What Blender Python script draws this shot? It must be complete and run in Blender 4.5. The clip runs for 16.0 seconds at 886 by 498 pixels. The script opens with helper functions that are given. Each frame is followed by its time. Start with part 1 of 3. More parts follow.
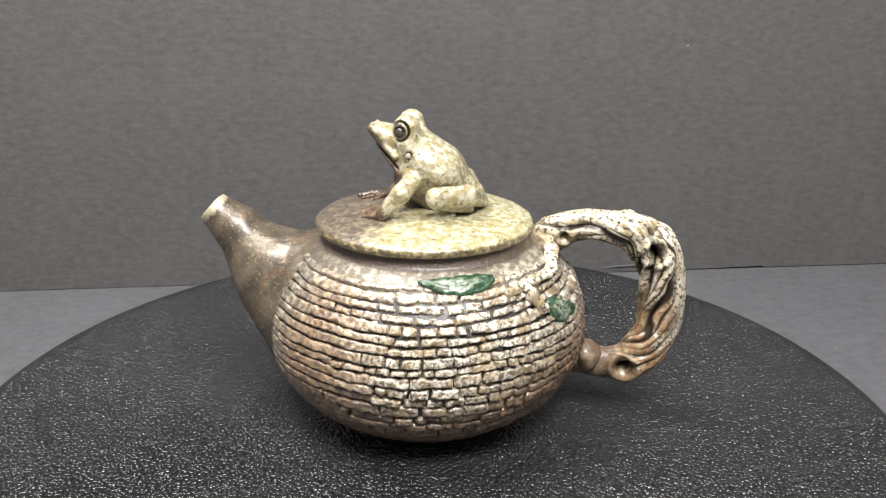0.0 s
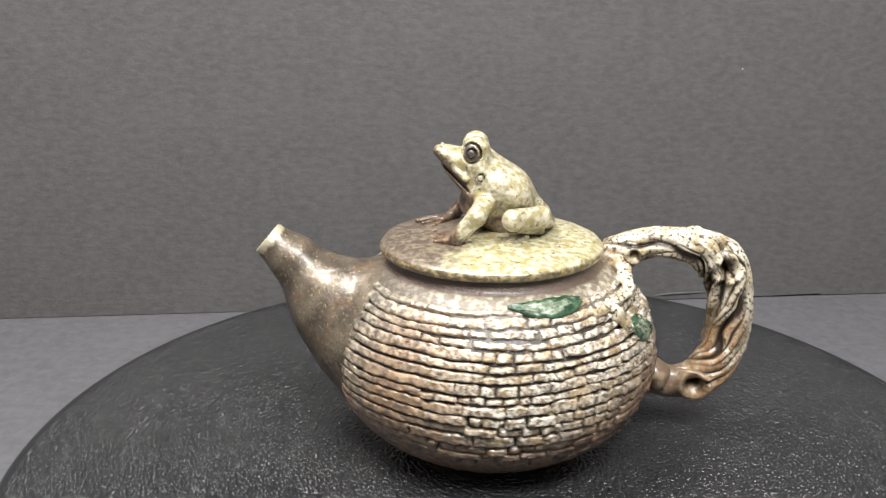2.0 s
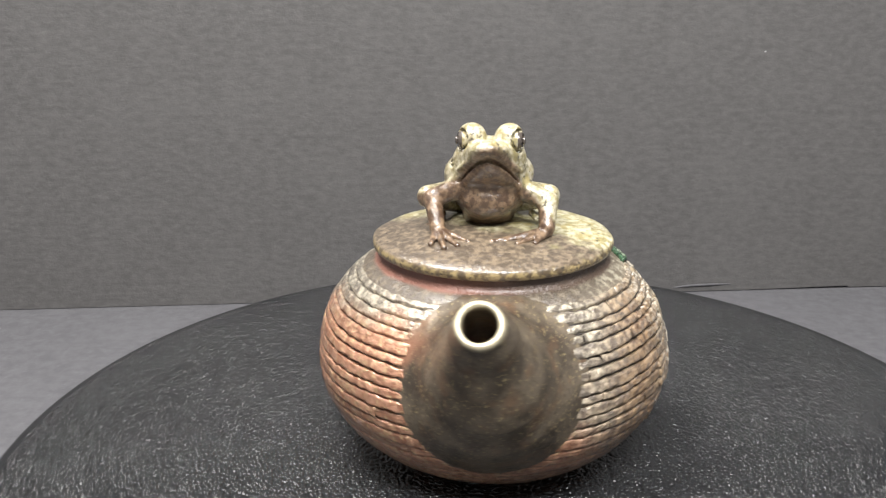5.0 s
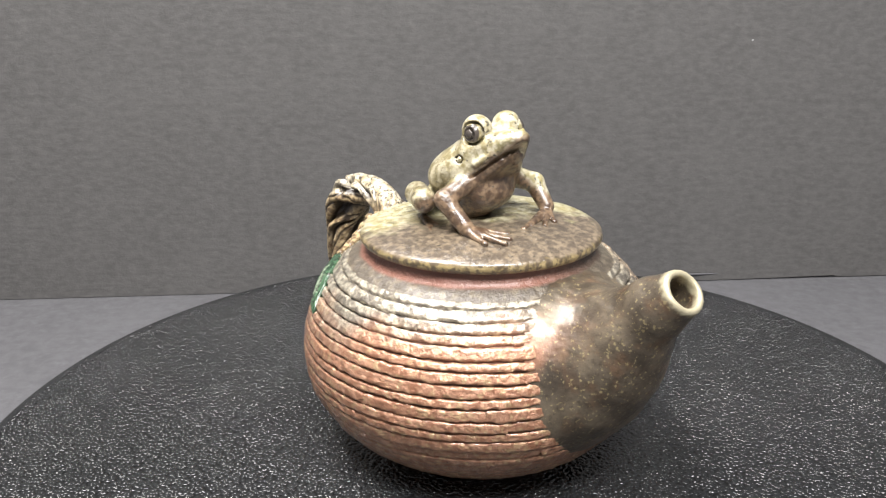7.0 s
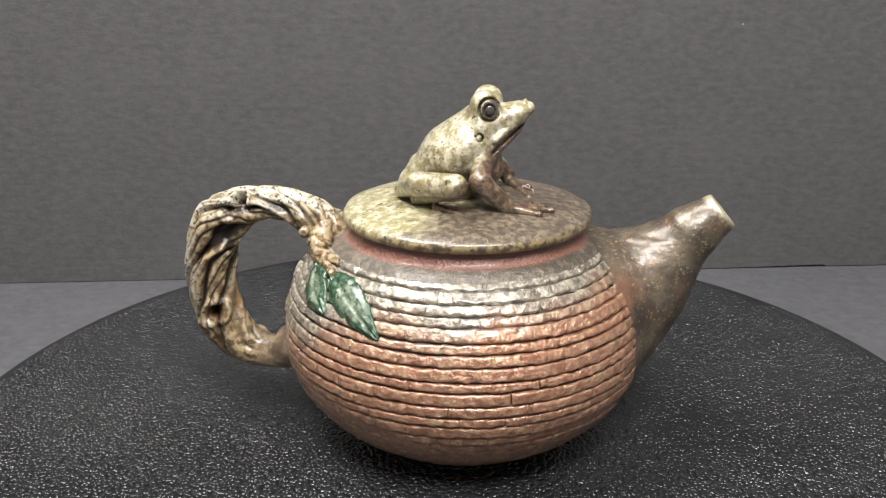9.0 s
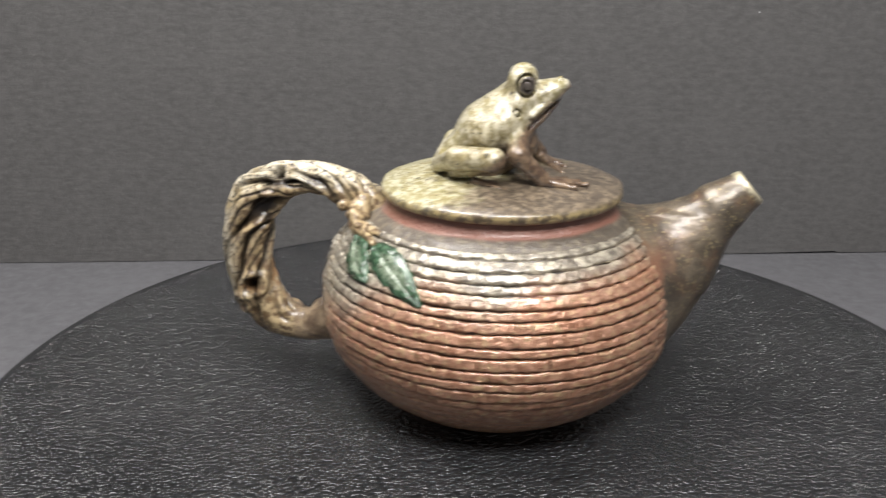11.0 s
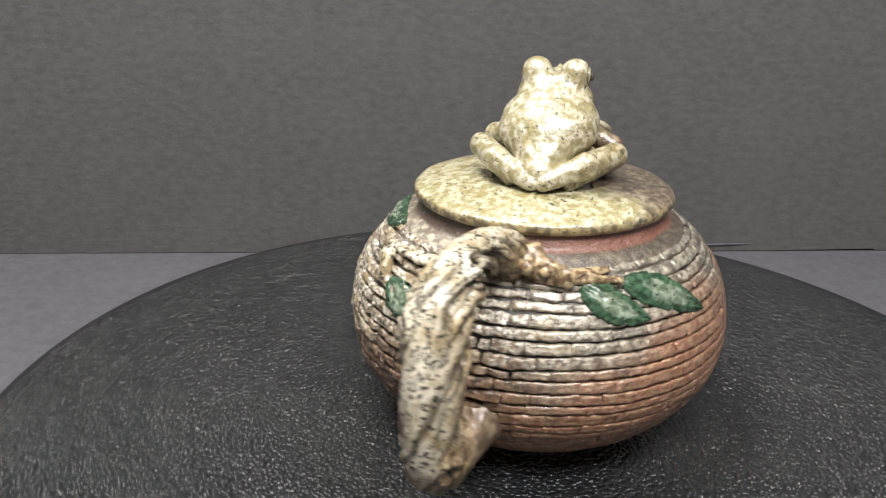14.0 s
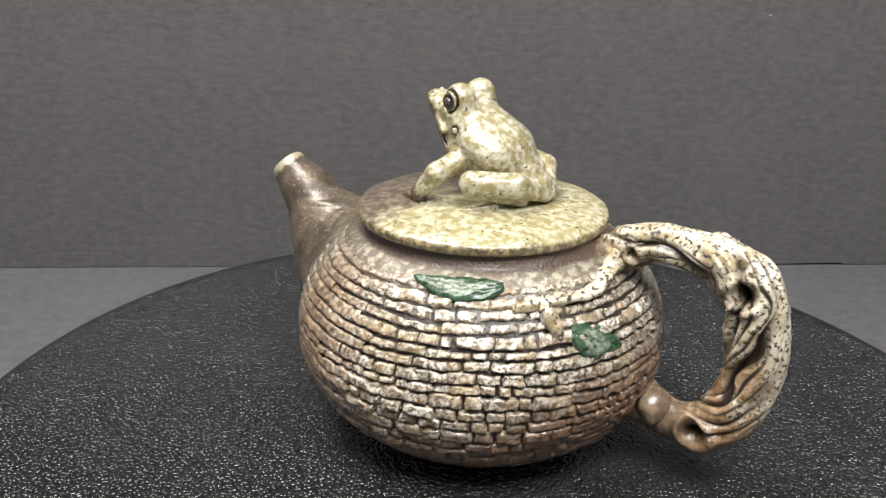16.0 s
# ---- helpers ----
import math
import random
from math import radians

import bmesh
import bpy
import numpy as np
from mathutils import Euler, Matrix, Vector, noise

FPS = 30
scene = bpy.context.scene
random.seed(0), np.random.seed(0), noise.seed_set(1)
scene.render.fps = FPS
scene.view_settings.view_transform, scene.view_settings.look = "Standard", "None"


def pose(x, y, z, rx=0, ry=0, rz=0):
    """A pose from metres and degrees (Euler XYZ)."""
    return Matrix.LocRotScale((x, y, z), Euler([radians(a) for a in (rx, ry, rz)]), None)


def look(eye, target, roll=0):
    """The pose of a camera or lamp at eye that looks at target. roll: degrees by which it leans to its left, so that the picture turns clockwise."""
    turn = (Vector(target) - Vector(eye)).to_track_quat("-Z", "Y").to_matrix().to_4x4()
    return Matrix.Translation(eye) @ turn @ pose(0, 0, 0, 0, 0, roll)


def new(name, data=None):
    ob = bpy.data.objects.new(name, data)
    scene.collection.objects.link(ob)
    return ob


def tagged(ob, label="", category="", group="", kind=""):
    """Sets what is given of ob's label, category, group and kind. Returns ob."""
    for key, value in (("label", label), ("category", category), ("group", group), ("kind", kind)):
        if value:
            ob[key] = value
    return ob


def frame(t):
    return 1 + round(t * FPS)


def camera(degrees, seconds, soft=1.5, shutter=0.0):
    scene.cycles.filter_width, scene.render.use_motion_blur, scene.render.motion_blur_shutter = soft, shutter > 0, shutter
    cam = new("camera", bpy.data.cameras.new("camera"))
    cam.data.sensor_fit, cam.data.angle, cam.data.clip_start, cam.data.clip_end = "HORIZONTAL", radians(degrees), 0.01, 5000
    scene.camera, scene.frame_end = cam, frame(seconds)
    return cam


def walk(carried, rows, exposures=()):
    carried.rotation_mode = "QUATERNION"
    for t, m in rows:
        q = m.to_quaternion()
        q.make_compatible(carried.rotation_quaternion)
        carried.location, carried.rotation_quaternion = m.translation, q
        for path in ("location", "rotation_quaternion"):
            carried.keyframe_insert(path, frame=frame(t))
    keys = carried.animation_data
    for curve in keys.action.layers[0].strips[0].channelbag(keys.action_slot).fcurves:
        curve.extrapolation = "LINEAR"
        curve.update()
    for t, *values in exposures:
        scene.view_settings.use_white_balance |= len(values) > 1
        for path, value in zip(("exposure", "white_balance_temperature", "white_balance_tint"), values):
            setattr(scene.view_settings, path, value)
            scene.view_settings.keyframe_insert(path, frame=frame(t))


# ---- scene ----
cam = camera(56.2, 16.0, soft=1.3, shutter=0.5)

# seconds, place of the camera in metres, turn in degrees
PATH = [
    (0.0, 0.0003, -0.2805, 0.1892, 70.88, -0.58, -0.38),
    (0.5, 0.0026, -0.2795, 0.1912, 70.41, -0.64, -0.14),
    (1.0, 0.0001, -0.2827, 0.1889, 71.03, -0.55, -0.30),
    (1.5, -0.0072, -0.2841, 0.1937, 71.54, -0.15, 0.34),
    (1.7, -0.0097, -0.2810, 0.1885, 71.85, -0.12, 0.32),
    (2.0, -0.0144, -0.2750, 0.1848, 72.96, -0.07, 1.32),
    (2.2, -0.0129, -0.2718, 0.1826, 73.02, 0.06, 1.25),
    (2.5, -0.0107, -0.2674, 0.1793, 73.08, 0.22, 1.78),
    (3.0, -0.0058, -0.2645, 0.1787, 72.85, 0.29, 1.83),
    (3.5, -0.0062, -0.2669, 0.1821, 73.09, 0.26, 2.17),
    (4.0, -0.0021, -0.2623, 0.1779, 72.81, 0.29, 3.10),
    (4.5, -0.0046, -0.2607, 0.1783, 72.46, 0.76, 3.25),
    (4.7, -0.0049, -0.2632, 0.1801, 72.45, 0.67, 3.22),
    (6.8, 0.0002, -0.2610, 0.1789, 71.96, 0.25, 2.98),
    (7.0, 0.0014, -0.2605, 0.1799, 71.66, 0.47, 2.91),
    (7.5, 0.0021, -0.2596, 0.1779, 71.61, 0.32, 2.89),
    (8.0, 0.0010, -0.2601, 0.1791, 71.48, 0.25, 3.09),
    (8.5, 0.0055, -0.2563, 0.1771, 71.33, 0.28, 3.36),
    (8.7, 0.0084, -0.2551, 0.1749, 71.18, 0.22, 2.97),
    (10.8, 0.0090, -0.2522, 0.1751, 70.74, -0.34, 2.75),
    (11.0, -0.0027, -0.2631, 0.1707, 70.66, -0.42, 2.85),
    (11.3, -0.0120, -0.2570, 0.1702, 70.60, -0.48, 3.85),
    (11.5, -0.0178, -0.2538, 0.1722, 70.77, -0.52, 4.41),
    (11.7, -0.0168, -0.2438, 0.1772, 70.05, -0.80, 4.60),
    (12.0, -0.0088, -0.2394, 0.1731, 69.20, -1.25, 3.31),
    (12.5, -0.0057, -0.2395, 0.1718, 69.24, -0.75, 3.13),
    (13.0, -0.0087, -0.2417, 0.1787, 69.33, -0.70, 3.02),
    (13.5, -0.0094, -0.2421, 0.1775, 69.18, -0.74, 3.23),
    (14.0, -0.0123, -0.2402, 0.1753, 68.77, -0.82, 3.44),
    (14.5, -0.0098, -0.2416, 0.1774, 68.80, -1.05, 3.24),
    (15.0, -0.0129, -0.2422, 0.1786, 68.96, -1.35, 3.24),
    (15.5, -0.0106, -0.2423, 0.1788, 69.08, -1.48, 2.72),
    (16.0, -0.0044, -0.2395, 0.1807, 69.16, -1.19, 2.59),
]
# seconds, degrees by which the turntable has turned
TURNS = [(0.0, 0.00), (0.5, 0.40), (1.0, 0.39), (1.5, -0.17), (2.0, 7.05), (2.2, 21.50), (2.5, 32.65), (3.0, 36.50), (3.5, 49.06), (4.0, 67.67), (4.5, 70.23), (4.7, 78.38), (6.8, 136.74), (7.0, 136.78), (7.5, 158.87), (8.0, 176.55), (8.5, 183.13), (8.7, 182.71), (10.8, 183.23), (11.0, 183.02), (11.5, 185.38), (11.7, 202.00), (12.0, 219.64), (12.5, 220.13), (13.0, 242.42), (13.5, 249.76), (14.0, 257.25), (14.5, 290.19), (15.0, 293.33), (15.3, 308.50), (15.5, 327.76), (16.0, 337.13)]
# the camera's own brightening and darkening, in stops
EXPOSURES = [(0.0, 0.0), (3.5, 0.03), (4.7, 0.15), (7.0, 0.22), (7.5, -0.02), (8.0, -0.22), (8.7, -0.28), (11.0, -0.30), (16.0, -0.31)]
walk(cam, [(t, pose(x, y, z, rx, ry, rz)) for t, x, y, z, rx, ry, rz in PATH], EXPOSURES)

TABLE_TOP = 0.030                      # top of the turntable over the table
AXIS = Vector((-0.0028, 0.0038, 0.030))  # foot of the teapot on the turntable

# ---- world and lights ----
world = bpy.data.worlds.new("room_light")
scene.world = world
world.use_nodes = True
world.node_tree.nodes["Background"].inputs[0].default_value = (0.9, 0.95, 1.0, 1)
world.node_tree.nodes["Background"].inputs[1].default_value = 0.3


def ceiling_lamp(name, place, target, size, watts, colour):
    data = bpy.data.lights.new(name, "AREA")
    data.shape, data.size, data.size_y = "RECTANGLE", size[0], size[1]
    data.energy, data.color = watts, colour
    ob = new(name, data)
    ob.matrix_world = look(place, target)
    return ob


ceiling_lamp("ceiling_light", (-0.34, 0.05, 0.96), (0, 0.0, 0.05), (0.60, 0.30), 17.0, (1.0, 0.965, 0.93))
ceiling_lamp("ceiling_light", (0.09, -0.45, 0.79), (0, 0.0, 0.06), (0.52, 0.26), 15.2, (1.0, 0.985, 0.98))


# ---- materials ----
class Nodes:
    """Short hands for building a node tree."""

    def __init__(self, name):
        self.mat = bpy.data.materials.new(name)
        self.mat.use_nodes = True
        self.tree = self.mat.node_tree
        self.bsdf = self.tree.nodes["Principled BSDF"]
        co = self.tree.nodes.new("ShaderNodeTexCoord")
        self.pos = co.outputs["Object"]

    def link(self, value, socket):
        if isinstance(value, bpy.types.NodeSocket):
            self.tree.links.new(value, socket)
        else:
            socket.default_value = (*value, 1) if isinstance(value, tuple) and len(value) == 3 and socket.type == "RGBA" else value

    def math(self, op, a, b=0.0, clamp=False):
        n = self.tree.nodes.new("ShaderNodeMath")
        n.operation, n.use_clamp = op, clamp
        self.link(a, n.inputs[0]), self.link(b, n.inputs[1])
        return n.outputs[0]

    def xyz(self, v=None):
        n = self.tree.nodes.new("ShaderNodeSeparateXYZ")
        self.link(v or self.pos, n.inputs[0])
        return n.outputs

    def stretch(self, scale):
        n = self.tree.nodes.new("ShaderNodeMapping")
        self.link(self.pos, n.inputs[0])
        n.inputs["Scale"].default_value = scale
        return n.outputs[0]

    def noise(self, scale, detail=3.0, rough=0.55, v=None):
        n = self.tree.nodes.new("ShaderNodeTexNoise")
        self.link(v or self.pos, n.inputs["Vector"])
        n.inputs["Scale"].default_value, n.inputs["Detail"].default_value, n.inputs["Roughness"].default_value = scale, detail, rough
        return n.outputs[0]

    def cells(self, scale, feature="F1", v=None):
        n = self.tree.nodes.new("ShaderNodeTexVoronoi")
        n.feature = feature
        self.link(v or self.pos, n.inputs["Vector"])
        n.inputs["Scale"].default_value = scale
        return n.outputs["Distance"]

    def band(self, value, low, high):
        n = self.tree.nodes.new("ShaderNodeMapRange")
        n.interpolation_type = "SMOOTHSTEP"
        self.link(value, n.inputs[0])
        n.inputs[1].default_value, n.inputs[2].default_value = low, high
        return n.outputs[0]

    def mix(self, fac, a, b):
        n = self.tree.nodes.new("ShaderNodeMix")
        n.data_type = "RGBA"
        self.link(fac, n.inputs[0]), self.link(a, n.inputs[6]), self.link(b, n.inputs[7])
        return n.outputs[2]

    def chance(self):
        return self.tree.nodes.new("ShaderNodeObjectInfo").outputs["Random"]

    def bump(self, height, distance, strength=1.0, normal=None):
        n = self.tree.nodes.new("ShaderNodeBump")
        n.inputs["Strength"].default_value, n.inputs["Distance"].default_value = strength, distance
        self.link(height, n.inputs["Height"])
        if normal:
            self.link(normal, n.inputs["Normal"])
        return n.outputs[0]

    def done(self, colour, rough, normal=None, metal=0.0, spec=0.5, coat=0.0):
        b = self.bsdf.inputs
        self.link(colour, b["Base Color"]), self.link(rough, b["Roughness"]), self.link(metal, b["Metallic"])
        b["Specular IOR Level"].default_value, b["Coat Weight"].default_value, b["Coat Roughness"].default_value = spec, coat, 0.16
        if normal:
            self.link(normal, b["Normal"])
        return self.mat


CREAM, BROWN, IRON, RED, JOINT_SHADE = (0.76, 0.71, 0.59), (0.15, 0.115, 0.08), (0.055, 0.047, 0.04), (0.58, 0.315, 0.20), (0.022, 0.016, 0.011)


def glaze_zones(g):
    """Wood-ash side, red bare-fired side and dark top of the pot, by place on the pot."""
    x, y, z = g.xyz()
    drift = g.math("MULTIPLY", g.math("SUBTRACT", g.noise(55, 4), 0.5), 0.045)
    ash = g.math("SUBTRACT", drift, y)
    ash = g.math("ADD", ash, g.math("MULTIPLY", x, 0.42))
    ash = g.math("SUBTRACT", ash, g.math("MULTIPLY", g.math("MAXIMUM", g.math("SUBTRACT", z, 0.044), 0.0), 1.1))
    ash = g.band(ash, -0.020, 0.026)
    low = g.math("MULTIPLY", g.math("SUBTRACT", 0.036, z), 1.2)
    red = g.math("ADD", g.math("ADD", g.math("MULTIPLY", y, 0.8), low), g.math("MULTIPLY", drift, 0.8))
    red = g.math("ADD", red, g.math("MULTIPLY", g.math("ABSOLUTE", x), 0.12))
    red = g.math("ADD", red, g.math("MULTIPLY", g.math("MAXIMUM", g.math("MULTIPLY", x, -1.0), 0.0), 0.50))
    red = g.band(red, 0.010, 0.034)
    return ash, red


def stoneware(name, groove=False):
    g = Nodes(name)
    ash, red = glaze_zones(g)
    fine, mid, big = g.noise(1500, 3), g.noise(420, 4), g.noise(120, 4)
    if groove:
        # clay in the joints, its near-black also standing in for shade between bricks
        colour = g.mix(red, JOINT_SHADE, (0.27, 0.125, 0.080))
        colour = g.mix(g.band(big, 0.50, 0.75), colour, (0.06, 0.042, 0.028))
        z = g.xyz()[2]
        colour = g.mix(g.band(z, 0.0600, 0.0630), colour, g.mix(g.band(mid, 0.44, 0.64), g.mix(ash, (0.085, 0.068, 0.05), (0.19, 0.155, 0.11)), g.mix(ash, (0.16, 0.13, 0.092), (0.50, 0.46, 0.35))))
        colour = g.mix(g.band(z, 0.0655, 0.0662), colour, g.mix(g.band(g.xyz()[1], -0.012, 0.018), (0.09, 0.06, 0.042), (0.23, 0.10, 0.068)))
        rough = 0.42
    else:
        grey = g.mix(g.band(mid, 0.38, 0.66), (0.17, 0.148, 0.118), (0.54, 0.49, 0.38))
        cream = g.mix(g.band(g.noise(620, 4, 0.65), 0.42, 0.56), (0.15, 0.105, 0.06), CREAM)
        cream = g.mix(g.math("MULTIPLY", g.band(big, 0.45, 0.66), 0.75), cream, (0.36, 0.255, 0.125))
        cream = g.mix(g.math("MULTIPLY", g.band(g.noise(210, 3), 0.54, 0.66), 0.5), cream, (0.13, 0.11, 0.08))
        cream = g.mix(g.band(g.noise(900, 2), 0.60, 0.68), cream, IRON)
        foot = g.math("ADD", g.xyz()[2], g.math("SUBTRACT", g.math("MULTIPLY", g.math("SUBTRACT", big, 0.5), 0.03), g.math("MULTIPLY", g.math("MAXIMUM", g.math("SUBTRACT", g.xyz()[0], 0.008), 0.0), 0.45)))
        cream = g.mix(g.math("MULTIPLY", g.band(foot, 0.034, 0.009), 0.9), cream, g.mix(g.band(mid, 0.4, 0.6), (0.055, 0.033, 0.020), (0.23, 0.145, 0.078)))
        cream = g.mix(g.math("MULTIPLY", g.band(g.math("ADD", g.xyz()[0], g.math("MULTIPLY", g.math("SUBTRACT", big, 0.5), 0.04)), -0.004, -0.036), 0.85), cream, g.mix(g.band(mid, 0.4, 0.62), (0.11, 0.058, 0.032), (0.40, 0.255, 0.135)))
        rust = g.mix(g.band(mid, 0.35, 0.70), (0.36, 0.160, 0.088), RED)
        rust = g.mix(g.math("MULTIPLY", g.band(g.noise(500, 4), 0.50, 0.66), 0.75), rust, (0.60, 0.42, 0.23))
        colour = g.mix(red, g.mix(ash, grey, cream), rust)
        bare = g.math("MULTIPLY", g.band(foot, 0.030, 0.010), g.band(g.xyz()[1], 0.014, -0.012))
        colour = g.mix(g.math("MULTIPLY", bare, 0.65), colour, g.mix(g.band(mid, 0.40, 0.62), (0.10, 0.048, 0.026), (0.27, 0.145, 0.075)))
        colour = g.mix(g.math("MULTIPLY", g.chance(), 0.18), colour, BROWN)
        rough = g.math("ADD", 0.18, g.math("MULTIPLY", mid, 0.34))
    relief = g.bump(fine, 0.0004, 0.7, g.bump(g.noise(560, 4, 0.6), 0.0011, 0.7))
    lustre = 0.0 if groove else g.math("MULTIPLY", g.math("SUBTRACT", 1.0, g.math("MULTIPLY", ash, 0.75)), 0.38)
    return g.done(colour, rough, relief, lustre, spec=0.8, coat=0.2 if groove else 1.0)


def iron_glaze(name):
    """Brown, metallic-looking glaze of the spout, greyer and more lustrous above, with ochre flecks."""
    g = Nodes(name)
    x, y, z = g.xyz()
    big, mid = g.noise(95, 4), g.noise(480, 4)
    colour = g.mix(g.band(big, 0.30, 0.70), (0.062, 0.048, 0.034), (0.185, 0.148, 0.104))
    colour = g.mix(g.math("MULTIPLY", g.band(g.noise(150, 5), 0.50, 0.72), 0.50), colour, (0.21, 0.115, 0.062))
    colour = g.mix(g.math("MULTIPLY", g.band(g.noise(60, 4), 0.52, 0.68), 0.6), colour, (0.060, 0.045, 0.032))
    colour = g.mix(g.math("MULTIPLY", g.band(g.noise(1000, 3), 0.59, 0.67), 0.6), colour, (0.42, 0.34, 0.17))
    colour = g.mix(g.math("MULTIPLY", g.band(g.noise(720, 4), 0.54, 0.66), 0.35), colour, (0.035, 0.026, 0.019))
    ash, red = glaze_zones(g)
    foot = g.band(g.math("ADD", g.math("ADD", x, g.math("MULTIPLY", z, 0.6)), g.math("MULTIPLY", g.math("SUBTRACT", big, 0.5), 0.02)), -0.024, -0.012)
    colour = g.mix(g.math("MULTIPLY", g.math("MULTIPLY", red, foot), 0.7), colour, (0.34, 0.15, 0.085))
    lip = g.math("ADD", g.math("SUBTRACT", z, x), g.math("MULTIPLY", mid, 0.005))
    colour = g.mix(g.band(lip, 0.1508, 0.1535), colour, (0.46, 0.41, 0.28))
    return g.done(colour, g.math("ADD", 0.30, g.math("MULTIPLY", mid, 0.26)), g.bump(g.noise(640, 4), 0.0006, 0.35), 0.38, spec=0.7, coat=0.3)


def ash_glaze(name, base, tint, bare, throat=False):
    """Speckled yellow-green ash glaze that thins to dark and bare clay."""
    g = Nodes(name)
    x, y, z = g.xyz()
    big, mid = g.noise(110, 4), g.noise(480, 4)
    colour = g.mix(g.band(mid, 0.38, 0.62), tint, base)
    colour = g.mix(g.math("MULTIPLY", g.band(g.noise(230, 4), 0.50, 0.66), 0.85), colour, (0.29, 0.24, 0.10))
    front = g.math("ADD", g.math("MULTIPLY", x, -1.0), g.math("ADD", g.math("MULTIPLY", y, 0.7), g.math("MULTIPLY", g.math("SUBTRACT", big, 0.5), 0.06)))
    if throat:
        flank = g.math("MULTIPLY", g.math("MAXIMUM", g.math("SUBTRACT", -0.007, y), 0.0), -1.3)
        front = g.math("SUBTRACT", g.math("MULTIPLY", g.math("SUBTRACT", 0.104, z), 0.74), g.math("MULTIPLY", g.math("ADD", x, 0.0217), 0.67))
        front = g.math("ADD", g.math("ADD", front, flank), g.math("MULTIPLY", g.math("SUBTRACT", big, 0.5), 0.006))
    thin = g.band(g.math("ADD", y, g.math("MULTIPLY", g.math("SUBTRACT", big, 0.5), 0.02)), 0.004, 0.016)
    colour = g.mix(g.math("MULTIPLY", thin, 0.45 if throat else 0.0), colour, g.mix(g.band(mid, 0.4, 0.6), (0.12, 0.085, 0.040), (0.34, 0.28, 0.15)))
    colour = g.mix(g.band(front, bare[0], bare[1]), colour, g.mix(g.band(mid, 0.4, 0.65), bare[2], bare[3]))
    if not throat:
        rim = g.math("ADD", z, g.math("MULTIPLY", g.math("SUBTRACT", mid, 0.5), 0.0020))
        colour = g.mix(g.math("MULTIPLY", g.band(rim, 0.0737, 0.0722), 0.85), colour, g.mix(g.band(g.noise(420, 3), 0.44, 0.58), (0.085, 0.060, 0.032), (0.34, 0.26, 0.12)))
    colour = g.mix(g.band(g.math("ADD", g.noise(800, 3), g.math("MULTIPLY", big, 0.25)), 0.750, 0.80), colour, (0.05, 0.042, 0.030))
    return g.done(colour, g.math("ADD", 0.2, g.math("MULTIPLY", mid, 0.25)), g.bump(g.noise(900, 3), 0.0004, 0.5, g.bump(g.noise(330, 4, 0.65), 0.0012, 0.45)), spec=0.7, coat=0.5)


def leaf_glaze(name):
    g = Nodes(name)
    mid, big = g.noise(500, 3), g.noise(170, 3)
    colour = g.mix(g.band(mid, 0.35, 0.65), (0.016, 0.042, 0.021), (0.056, 0.112, 0.062))
    worn = g.tree.nodes.new("ShaderNodeAttribute")
    worn.attribute_name = "worn"
    pale = g.band(g.math("ADD", worn.outputs["Fac"], g.math("MULTIPLY", g.math("SUBTRACT", big, 0.5), 1.6)), 0.36, 0.60)
    colour = g.mix(g.math("MULTIPLY", pale, 0.75), colour, g.mix(g.band(mid, 0.42, 0.6), (0.14, 0.18, 0.12), (0.29, 0.33, 0.25)))
    colour = g.mix(g.band(g.noise(900, 3), 0.58, 0.66), colour, (0.03, 0.028, 0.02))
    return g.done(colour, 0.25, g.bump(mid, 0.0005, 0.6), coat=0.3)


